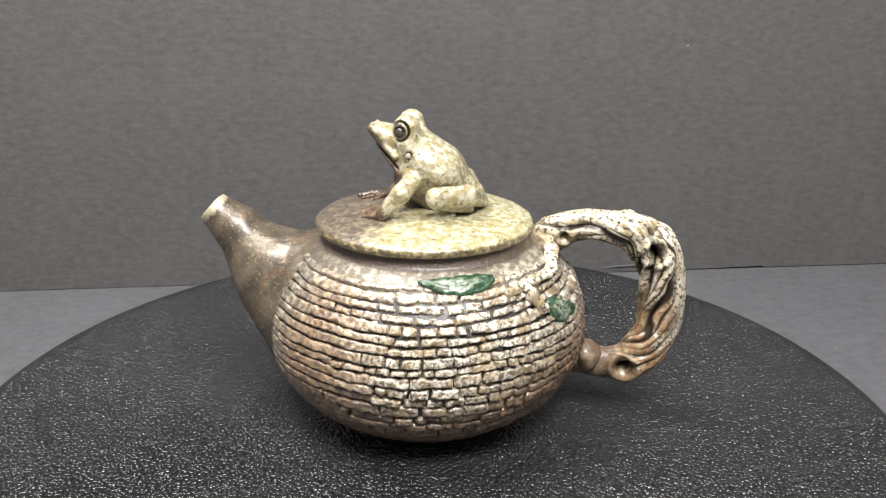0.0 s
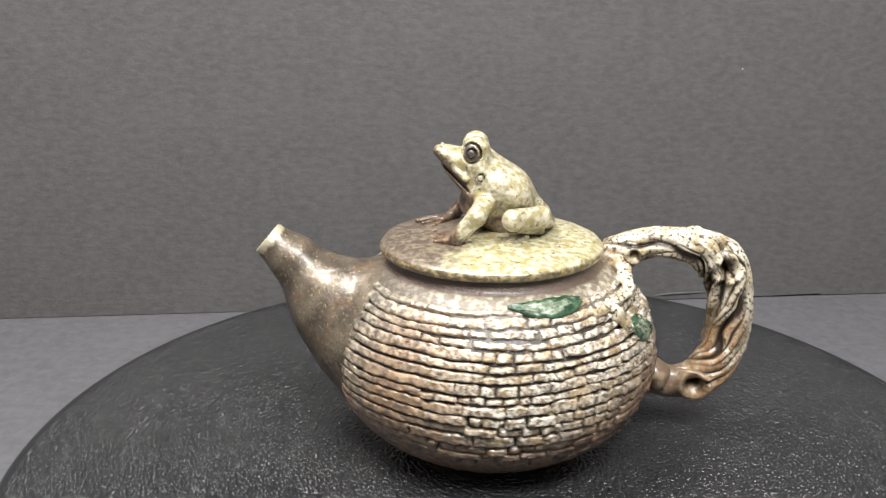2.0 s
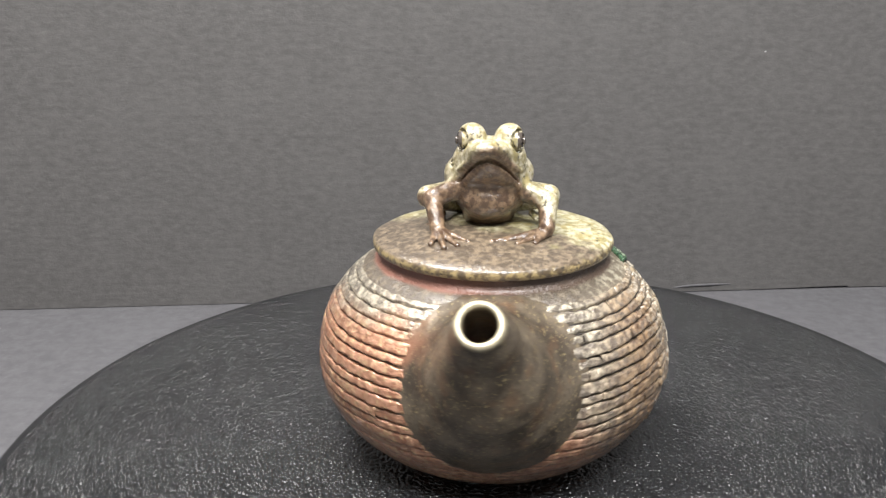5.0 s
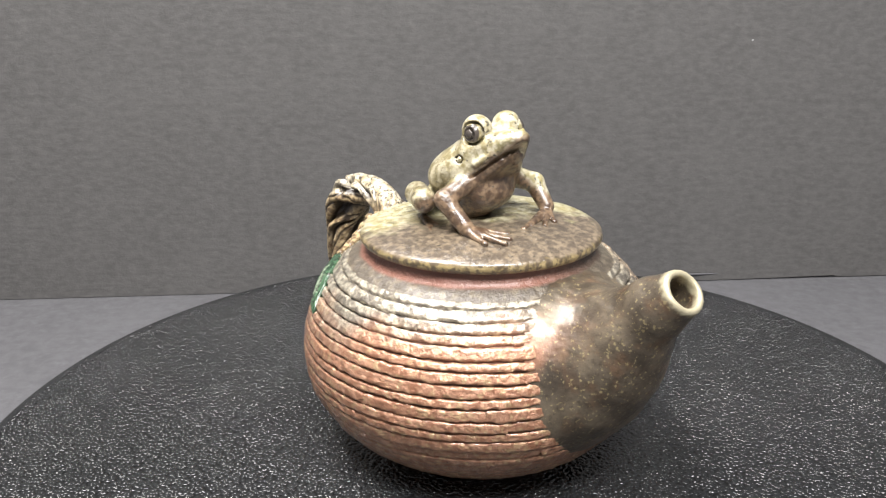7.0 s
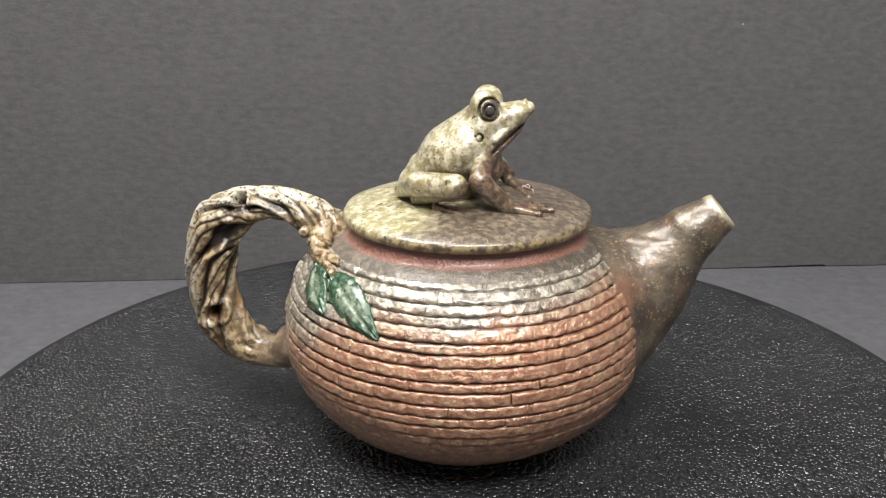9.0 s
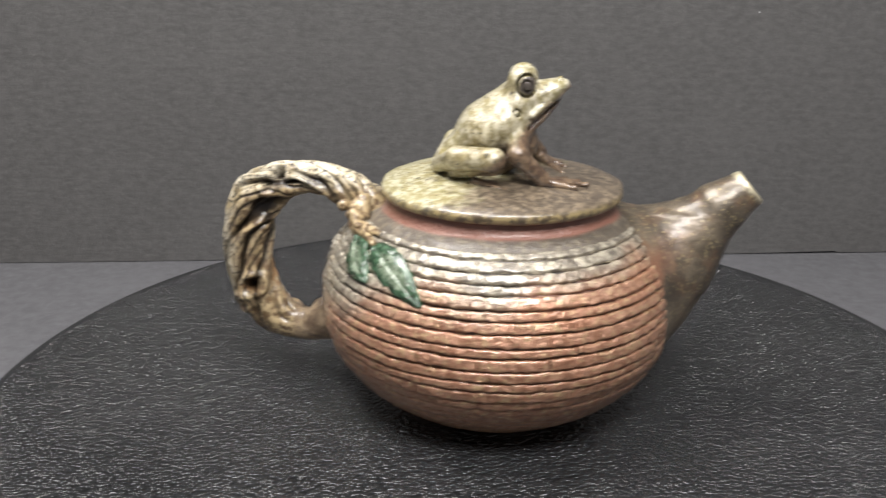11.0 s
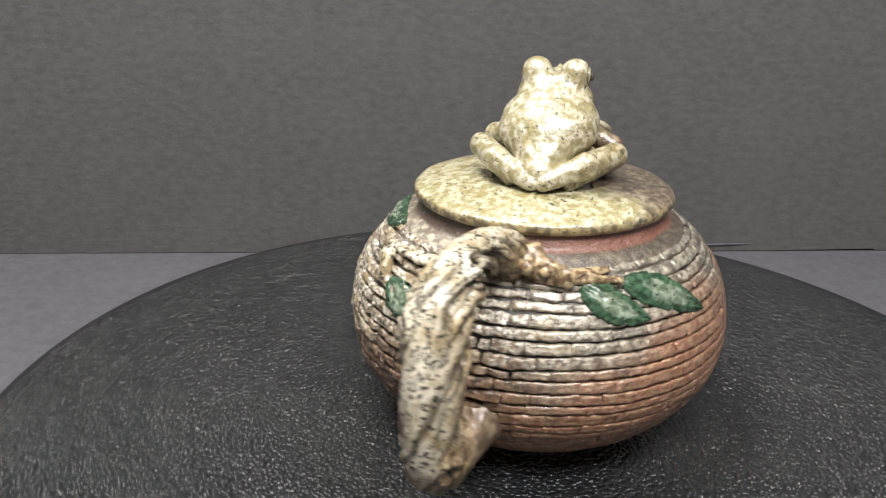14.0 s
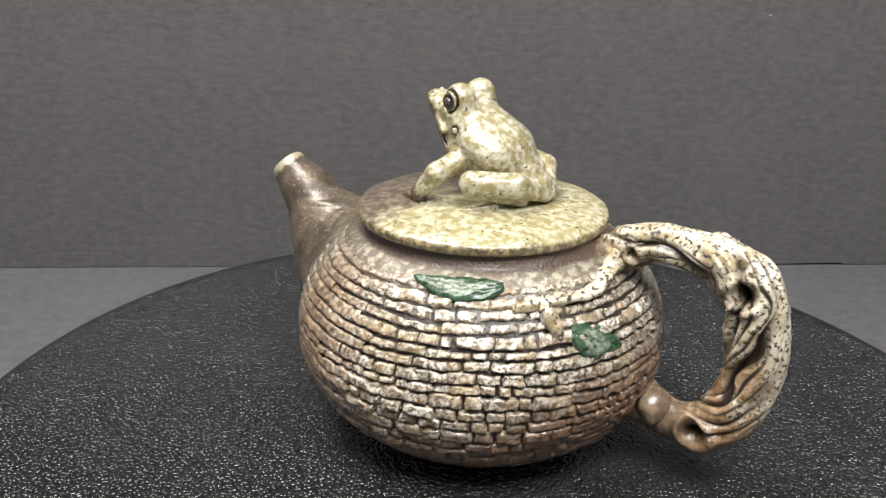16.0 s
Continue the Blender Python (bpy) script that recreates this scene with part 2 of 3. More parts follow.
def bark_glaze(name):
    """Branch handle: cream ash glaze with dark flecks over brown clay, redder below."""
    g = Nodes(name)
    x, y, z = g.xyz()
    mid, big = g.noise(520, 3), g.noise(130, 4)
    colour = g.mix(g.band(big, 0.32, 0.62), (0.33, 0.255, 0.135), (0.66, 0.60, 0.47))
    colour = g.mix(g.band(g.noise(800, 3), 0.53, 0.60), colour, (0.060, 0.050, 0.038))
    warm = g.math("MULTIPLY", g.band(z, 0.060, 0.036), g.band(x, 0.0900, 0.0850))
    colour = g.mix(g.math("MULTIPLY", g.math("MULTIPLY", warm, g.band(g.noise(160, 4), 0.36, 0.56)), 0.85), colour, (0.27, 0.145, 0.065))
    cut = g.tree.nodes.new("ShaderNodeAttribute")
    cut.attribute_name = "carving_shade"
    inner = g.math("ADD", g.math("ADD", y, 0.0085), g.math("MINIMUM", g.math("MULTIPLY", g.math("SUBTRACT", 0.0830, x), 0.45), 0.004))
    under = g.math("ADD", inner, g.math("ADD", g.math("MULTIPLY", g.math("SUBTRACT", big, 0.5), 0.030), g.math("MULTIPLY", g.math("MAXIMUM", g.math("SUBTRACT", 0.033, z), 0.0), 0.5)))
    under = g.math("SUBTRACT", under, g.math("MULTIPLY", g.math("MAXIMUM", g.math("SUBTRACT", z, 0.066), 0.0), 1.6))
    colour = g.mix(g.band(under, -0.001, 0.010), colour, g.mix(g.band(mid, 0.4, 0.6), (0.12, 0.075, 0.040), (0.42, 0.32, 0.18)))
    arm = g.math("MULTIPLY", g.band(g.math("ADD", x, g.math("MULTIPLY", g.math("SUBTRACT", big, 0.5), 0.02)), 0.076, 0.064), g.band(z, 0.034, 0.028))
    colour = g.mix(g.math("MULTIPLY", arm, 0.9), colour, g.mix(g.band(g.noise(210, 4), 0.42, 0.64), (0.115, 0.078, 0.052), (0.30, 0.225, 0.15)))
    # darkens grooves and knot hollows by depth: their shade put into the colour
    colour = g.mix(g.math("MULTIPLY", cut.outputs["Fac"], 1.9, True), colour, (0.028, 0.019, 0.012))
    return g.done(colour, g.math("ADD", 0.2, g.math("MULTIPLY", mid, 0.25)), g.bump(mid, 0.0006, 0.5), coat=0.3)


def pebbled_plastic(name):
    g = Nodes(name)
    warp = g.noise(260, 2)
    v = g.tree.nodes.new("ShaderNodeVectorMath")
    v.operation = "MULTIPLY_ADD"
    g.link(g.pos, v.inputs[0])
    v.inputs[1].default_value = (1, 1, 1)
    sep = g.tree.nodes.new("ShaderNodeCombineXYZ")
    g.link(g.math("MULTIPLY", warp, 0.0015), sep.inputs[0]), g.link(g.math("MULTIPLY", warp, 0.0012), sep.inputs[1])
    g.link(sep.outputs[0], v.inputs[2])
    dome = g.cells(760, "F1", v.outputs[0])
    hide = g.math("SUBTRACT", 1.0, g.math("MULTIPLY", g.math("POWER", dome, 3.0), 2.9))
    fine = g.noise(2600, 2)
    x, y, z = g.xyz()
    rad = g.math("SQRT", g.math("ADD", g.math("MULTIPLY", x, x), g.math("MULTIPLY", y, y)))
    grain = g.math("MULTIPLY", g.math("ADD", hide, g.math("MULTIPLY", fine, 0.06)), g.band(rad, 0.1690, 0.1665))
    colour = g.mix(g.band(g.noise(14, 4), 0.3, 0.7), (0.011, 0.012, 0.013), (0.017, 0.018, 0.019))
    return g.done(colour, 0.17, g.bump(grain, 0.00058, 1.0), spec=0.9)


def card(name, colour, along):
    """Matt grey card with long fibres, dust and scuffs."""
    g = Nodes(name)
    fibre = g.noise(290, 5, 0.65, g.stretch(along))
    blotch = g.noise(22, 5, 0.65)
    dust = g.band(g.noise(240, 1), 0.82, 0.86)
    shade = g.mix(g.band(fibre, 0.3, 0.7), tuple(c * 0.86 for c in colour), tuple(c * 1.14 for c in colour))
    shade = g.mix(g.math("MULTIPLY", g.band(g.noise(420, 4, 0.7, g.stretch((0.45, 0.45, 1.0))), 0.50, 0.72), 0.35), shade, tuple(c * 1.5 for c in colour))
    shade = g.mix(g.math("MULTIPLY", g.band(blotch, 0.4, 0.8), 0.35), shade, tuple(c * 1.35 for c in colour))
    shade = g.mix(dust, shade, (0.35, 0.35, 0.35))
    return g.done(shade, 0.75, g.bump(g.noise(700, 4, 0.7), 0.0003, 0.4, g.bump(fibre, 0.0007, 0.5)), spec=0.25)


def plain(name, colour, rough=0.8):
    g = Nodes(name)
    return g.done(g.mix(g.noise(3, 4), tuple(c * 0.92 for c in colour), colour), rough)


BRICK, CLAY, SPOUT = stoneware("ash_glazed_stoneware"), stoneware("clay_with_joint_shade", True), iron_glaze("iron_glaze")
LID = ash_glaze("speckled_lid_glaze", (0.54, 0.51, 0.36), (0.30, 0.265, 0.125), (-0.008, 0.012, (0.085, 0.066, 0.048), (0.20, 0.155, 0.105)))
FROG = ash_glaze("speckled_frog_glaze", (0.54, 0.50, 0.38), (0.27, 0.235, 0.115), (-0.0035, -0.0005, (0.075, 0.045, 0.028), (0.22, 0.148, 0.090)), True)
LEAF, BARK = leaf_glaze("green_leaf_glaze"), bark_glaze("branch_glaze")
EYE = Nodes("dark_eye_glaze").done((0.075, 0.062, 0.052), 0.22, spec=0.8, coat=0.4)
PEBBLE = pebbled_plastic("pebbled_black_plastic")
SMOOTH_BLACK = plain("smooth_black_plastic", (0.012, 0.012, 0.013), 0.4)
WALL_CARD, TABLE_CARD = card("grey_card_backdrop", (0.0965, 0.0930, 0.0910), (0.5, 0.5, 1.1)), card("grey_card_base", (0.088, 0.087, 0.093), (0.5, 0.5, 1.0))
WHITE = plain("grey_wall_paint", (0.27, 0.27, 0.28))


# ---- mesh helpers ----
def solid(name, verts, faces, material, parent=None, label="", shift=Vector((0, 0, 0)), slots=None):
    me = bpy.data.meshes.new(name)
    me.from_pydata([tuple(Vector(v) - shift) for v in verts], [], faces)
    for m in (material if isinstance(material, (list, tuple)) else [material]):
        me.materials.append(m)
    me.polygons.foreach_set("use_smooth", [True] * len(me.polygons))
    if slots is not None:
        me.polygons.foreach_set("material_index", slots)
    me.update()
    ob = new(name, me)
    if parent:
        ob.parent = parent
    return tagged(ob, label)


def box(name, lo, hi, material, parent=None, label="", bevel=0.0):
    bm = bmesh.new()
    bmesh.ops.create_cube(bm, size=1.0)
    for v in bm.verts:
        v.co = Vector([lo[i] + (v.co[i] + 0.5) * (hi[i] - lo[i]) for i in range(3)])
    if bevel:
        bmesh.ops.bevel(bm, geom=bm.edges[:], offset=bevel, segments=2, affect="EDGES")
    me = bpy.data.meshes.new(name)
    bm.to_mesh(me)
    bm.free()
    me.materials.append(material)
    ob = new(name, me)
    if parent:
        ob.parent = parent
    return tagged(ob, label)


def smooth_line(points, steps):
    """A Catmull-Rom line through rows of numbers."""
    p = np.array(points, float)
    p = np.vstack([2 * p[0] - p[1], p, 2 * p[-1] - p[-2]])
    out = []
    for i in range(1, len(p) - 2):
        for k in range(steps):
            t = k / steps
            out.append(0.5 * (2 * p[i] + (p[i + 1] - p[i - 1]) * t + (2 * p[i - 1] - 5 * p[i] + 4 * p[i + 1] - p[i + 2]) * t * t + (3 * p[i] - p[i - 1] - 3 * p[i + 1] + p[i + 2]) * t ** 3))
    out.append(p[-2])
    return np.array(out)


def grid_faces(rows, cols, closed=True):
    out = []
    for i in range(rows - 1):
        for j in range(cols if closed else cols - 1):
            k = (j + 1) % cols
            out.append((i * cols + j, i * cols + k, (i + 1) * cols + k, (i + 1) * cols + j))
    return out


def lathe(name, profile, material, cols, parent, label="", centre=(0, 0), shift=Vector((0, 0, 0)), rough=0.0, lean=(0, 0)):
    verts = []
    for r, z in profile:
        for j in range(cols):
            a = 2 * math.pi * j / cols
            c, s = math.cos(a), math.sin(a)
            d = rough * noise.noise(Vector((c * 4, s * 4, z * 200))) if r > 0.004 else 0
            verts.append((centre[0] + (r + d) * c, centre[1] + (r + d) * s, z + d * 0.5 + r * (lean[0] * c + lean[1] * s)))
    faces = grid_faces(len(profile), cols)
    faces.append(tuple(range(cols))[::-1])
    faces.append(tuple(range((len(profile) - 1) * cols, len(profile) * cols)))
    return solid(name, verts, faces, material, parent, label, shift)


def tube(path, cols, wobble=None, cap=True, wide=1.0):
    """Rows of (x, y, z, r, flat) swept to a tube; flat scales the width across y."""
    verts, n, before = [], len(path), None
    for i, row in enumerate(path):
        p = Vector(row[:3])
        d = (Vector(path[min(i + 1, n - 1)][:3]) - Vector(path[max(i - 1, 0)][:3])).normalized()
        d = -d if before and d.dot(before) < 0 else d
        before = d
        side = Vector((0, 1, 0)) - d * d.y
        side = side.normalized() if side.length > 0.2 else d.orthogonal().normalized()
        up = side.cross(d)
        flat = row[4] if len(row) > 4 else wide
        for j in range(cols):
            a = 2 * math.pi * j / cols
            out = side * (math.cos(a) * flat) + up * math.sin(a)
            q = p + out * row[3]
            verts.append(q + out.normalized() * wobble(q, a, i / (n - 1), row[3]) if wobble else q)
    faces = grid_faces(n, cols)
    if cap:
        faces += [tuple(range(cols))[::-1], tuple(range((n - 1) * cols, n * cols))]
    return verts, faces


# ---- setting ----
WALL_TURN = math.degrees(math.atan2(0.0488, 0.4593))


def build_setting():
    floor = box("table_top", (-0.9, -1.1, -0.03), (0.9, 0.6, 0.0), TABLE_CARD, label="flat grey card laid over the table")
    tagged(floor, category="table", kind="structure")
    foot = [(-0.7, 0.0004), (0.345, 0.0004), (0.375, 0.0005), (0.405, 0.0006), (0.4615, 0.0015), (0.4622, 0.0006), (1.15, 0.0006), (1.15, 0.75), (-0.7, 0.75)]
    n = len(foot)
    verts = [(x, 0.0, z) for x, z in foot] + [(x, 0.005, z) for x, z in foot]
    faces = [tuple(range(n)), tuple(range(2 * n - 1, n - 1, -1))] + [(i, i + n, (i + 1) % n + n, (i + 1) % n) for i in range(n)]
    board = solid("wall_north", verts, faces, WALL_CARD, label="upright dark grey card backdrop behind the turntable")
    board.data.polygons.foreach_set("use_smooth", [False] * len(board.data.polygons))
    board.matrix_world = pose(-0.2422, 0.1833, 0, 0, 0, WALL_TURN)
    # a torn sliver of card curls out near the foot of the backdrop
    rows = smooth_line([(0.352, 0.0002, 0.0030, 0.0003), (0.362, -0.0002, 0.0042, 0.0007), (0.374, -0.0003, 0.0046, 0.0007), (0.388, 0.0002, 0.0046, 0.0003)], 8)
    verts, faces = tube([tuple(r) for r in rows], 10)
    solid("torn_edge", verts, faces, TABLE_CARD, board, "pale curled paper tear")
    tagged(board, category="backdrop", kind="structure")
    for name, lo, hi in (("wall_west", (-0.93, -1.1, 0), (-0.90, 0.6, 1.2)), ("wall_east", (0.90, -1.1, 0), (0.93, 0.6, 1.2)), ("wall_south", (-0.93, -1.13, 0), (0.93, -1.10, 1.2)), ("wall_back", (-0.93, 0.60, 0), (0.93, 0.63, 1.2)), ("ceiling", (-0.93, -1.13, 1.2), (0.93, 0.63, 1.23))):
        tagged(box(name, lo, hi, WHITE, label="plain grey painted surface closing the room"), category="wall", kind="structure")


build_setting()


# ---- turntable ----
def build_turntable():
    thing = tagged(new("turntable"), "round black turntable with a pebbled plastic top", "turntable")
    r, z = 0.1722, TABLE_TOP
    prof = [(r - 0.006, z - 0.009), (r - 0.002, z - 0.0085), (r - 0.0004, z - 0.006), (r, z - 0.003), (r - 0.0005, z - 0.0012), (r - 0.0018, z - 0.0003), (r - 0.0030, z + 0.0001), (r - 0.0045, z - 0.0002), (r - 0.0055, z - 0.0002), (r * 0.6, z - 0.0001), (0.002, z)]
    lathe("disc", prof, PEBBLE, 192, thing)
    lathe("base", [(0.112, 0.0), (0.115, 0.002), (0.115, 0.018), (0.110, z - 0.009)], SMOOTH_BLACK, 96, thing, "smooth black foot of the turntable")
    return thing


turntable = build_turntable()

# ---- teapot ----
PROFILE = [(0.0318, 0.0300), (0.0333, 0.0311), (0.0395, 0.0353), (0.0472, 0.0418), (0.0531, 0.0495), (0.0564, 0.0575), (0.0572, 0.0655), (0.0560, 0.0740), (0.0533, 0.0814), (0.0490, 0.0879), (0.0446, 0.0922), (0.0408, 0.0947), (0.0380, 0.0960)]
SKIN = smooth_line(PROFILE, 12)
ARC = np.concatenate([[0], np.cumsum(np.hypot(*np.diff(SKIN, axis=0).T))])


def on_skin(phi, s, h=0.0):
    """The place at angle phi (radians) and length s up the pot's wall, h out from it."""
    r, z = np.interp(s, ARC, SKIN[:, 0]), np.interp(s, ARC, SKIN[:, 1])
    e = 0.0008
    dr = np.interp(s + e, ARC, SKIN[:, 0]) - np.interp(s - e, ARC, SKIN[:, 0])
    dz = np.interp(s + e, ARC, SKIN[:, 1]) - np.interp(s - e, ARC, SKIN[:, 1])
    k = math.hypot(dr, dz)
    r, z = r + h * dz / k, z - h * dr / k
    return Vector((AXIS.x + r * math.cos(phi), AXIS.y + r * math.sin(phi), z))


def arc_at(z):
    return float(np.interp(z, SKIN[:, 1], ARC))


def radius_at(s):
    return float(np.interp(s, ARC, SKIN[:, 0]))


teapot = tagged(new("teapot"), "cream and red-brown glazed stoneware teapot with brick relief on turntable", "teapot")
teapot.matrix_world = Matrix.Translation(AXIS)


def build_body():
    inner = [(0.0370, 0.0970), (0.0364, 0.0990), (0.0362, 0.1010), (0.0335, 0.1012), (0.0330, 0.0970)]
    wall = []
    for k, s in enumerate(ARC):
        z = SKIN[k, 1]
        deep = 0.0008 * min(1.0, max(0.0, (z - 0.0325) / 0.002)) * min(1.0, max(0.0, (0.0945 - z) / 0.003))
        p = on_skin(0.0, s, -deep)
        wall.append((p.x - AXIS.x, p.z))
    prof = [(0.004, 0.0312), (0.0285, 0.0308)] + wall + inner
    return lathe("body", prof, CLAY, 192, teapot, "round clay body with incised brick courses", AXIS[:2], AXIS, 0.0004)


body = build_body()


SPOUT_AT = math.radians(176.7)         # where the spout stands round the pot


def brick_mesh(phi0, phi1, s0, s1, seed, lift, worn, bevel, joint, root):
    """A worn, slightly domed brick on the pot's wall."""
    rad = radius_at((s0 + s1) / 2)
    cols = max(6, min(90, int((phi1 - phi0) * rad / 0.0005)))
    steps = (0.0, 0.07, 0.16, 0.32, 0.5, 0.68, 0.84, 0.93, 1.0)
    rows, verts = len(steps), []
    for i in range(rows):
        for j in range(cols):
            u, v = j / (cols - 1), steps[i]
            if j in (1, cols - 2) and cols > 6:
                u = u * 0.55 if j == 1 else 1 - (1 - u) * 0.55
            phi = phi0 + (phi1 - phi0) * u
            s = s0 + (s1 - s0) * v
            s += (sag(phi, s0) * (1 - v) + sag(phi, s1) * v) * (0.55 - 0.45 * math.sin(phi))
            p = on_skin(phi, s)
            n = noise.noise_vector(p * 420 + Vector((seed, 0, 0)))
            n2 = noise.noise(p * 1100 + Vector((0, seed, 0)))
            edge = min(min(u, 1 - u) * (phi1 - phi0) * rad + joint, min(v, 1 - v) * (s1 - s0))
            k = min(1.0, max(0.0, edge + 0.00022 * n.z * (1 if 0 < edge else 0)) / bevel)
            k *= 1 - 0.75 * min(1.0, max(0.0, (noise.noise(p * 260 + Vector((seed, seed, 0))) - 0.22) / 0.25)) * worn
            flake = noise.noise(p * 620 + Vector((seed, 7, 0)))
            lean = 1.15 - 0.40 * v
            h = -root + (lift * lean + root) * (1 - (1 - k) ** 2.6) + (0.00020 * n.x + 0.00016 * n2 + 0.00030 * flake * worn) * k
            e = math.hypot(((phi - SPOUT_AT + math.pi) % (2 * math.pi) - math.pi) * 0.055, (p.z - 0.0710) * 0.9)
            near = min(1.0, max(0.0, (e - 0.0180) / 0.0110))
            near = near * near * (3 - 2 * near)
            h = h * near - 0.0002 * (1 - near)
            ragged = 0.00030 + 0.00035 * worn
            verts.append(on_skin(phi + ragged * (n.x + 0.6 * flake) / rad, s + ragged * 0.9 * (n.y + 0.4 * n2), h))
    return verts, grid_faces(rows, cols, False)


def sag(phi, s):
    """The courses run a little uneven round the pot."""
    p = Vector((math.cos(phi) * 1.6, math.sin(phi) * 1.6, s * 60))
    return 0.0013 * noise.noise(p) + 0.0006 * noise.noise(p * 3.1)


def build_bricks():
    rng = random.Random(5)
    low, high, count = arc_at(0.0345), arc_at(0.0938), 22
    rest_v, rest_f, made = [], [], []
    heights = [min(1.0, 0.55 + 0.09 * i) * (1.0 + 0.18 * math.sin(i * 2.3)) for i in range(count)]
    edge = np.concatenate([[0], np.cumsum(heights)]) / sum(heights) * (high - low) + low
    for c in range(count):
        phi, end = -math.pi * 1.02 + rng.random() * 0.1, math.pi * 0.98
        while phi < end - 0.03:
            s0, s1 = edge[c], edge[c + 1]
            rad = radius_at((s0 + s1) / 2)
            deg = math.degrees(phi)
            if c < 5 or (c < 8 and not -120 < deg < -40):
                length = rng.uniform(0.016, 0.045)
            elif c > count - 5 and -125 < deg < -5:
                length = rng.uniform(0.005, 0.013)
            elif -125 < deg < -5:
                length = rng.choice((0.0040, 0.0055, 0.007, 0.009, 0.012)) * rng.uniform(0.85, 1.2)
            elif -5 <= deg < 55:
                length = rng.uniform(0.0065, 0.019)
            elif deg <= -125:
                length = rng.uniform(0.010, 0.030)
            else:
                length = rng.uniform(0.014, 0.045)
            phi1 = min(phi + length / rad, end + 0.05)
            mid = (phi + phi1) / 2
            near_spout = abs(math.degrees(mid) % 360 - 180) < 9 and 0.060 < np.interp((s0 + s1) / 2, ARC, SKIN[:, 1])
            if near_spout:
                phi = phi1
                continue
            off = abs(math.degrees(mid) % 360 - 180)
            soft = min(1.0, max(0.5, (off - 12) / 14)) if s1 > arc_at(0.055) else 1.0
            fade = soft * (0.42 if c > count - 5 else 0.55 if c < 3 else 0.8 if c < 6 else 1.0)
            ashy = -128 < deg < -3 and c > 4
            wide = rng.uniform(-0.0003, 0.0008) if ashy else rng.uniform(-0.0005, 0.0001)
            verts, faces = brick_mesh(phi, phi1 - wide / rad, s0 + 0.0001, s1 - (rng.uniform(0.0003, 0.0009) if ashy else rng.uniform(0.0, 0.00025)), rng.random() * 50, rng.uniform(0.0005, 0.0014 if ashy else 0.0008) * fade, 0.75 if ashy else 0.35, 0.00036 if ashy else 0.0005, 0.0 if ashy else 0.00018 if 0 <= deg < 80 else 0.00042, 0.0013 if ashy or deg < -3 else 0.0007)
            made.append((abs(math.degrees(mid) + 75), verts, faces))
            phi = phi1
    order = sorted(range(len(made)), key=lambda i: made[i][0])
    for k, i in enumerate(order):
        _, verts, faces = made[i]
        if k < 300:
            solid("brick", verts, faces, BRICK, body, shift=AXIS)
        else:
            o = len(rest_v)
            rest_v += verts
            rest_f += [tuple(a + o for a in f) for f in faces]
    tagged(solid("brick_course", rest_v, rest_f, BRICK, body, "glossy red-brown brick courses", AXIS), kind="stuff")


# hollows in the branch: place, radius, depth
KNOTS = [((0.0765, -0.0118, 0.0945), 0.0034, 0.0048), ((0.0682, 0.0008, 0.1040), 0.0022, 0.0035), ((0.0690, -0.0112, 0.0505), 0.0036, 0.0052), ((0.0845, 0.0010, 0.0580), 0.0030, 0.0034), ((0.0455, -0.0055, 0.0985), 0.0022, 0.0034), ((0.0722, 0.0030, 0.1010), 0.0024, 0.0036), ((0.0795, 0.0012, 0.0655), 0.0030, 0.0030)]


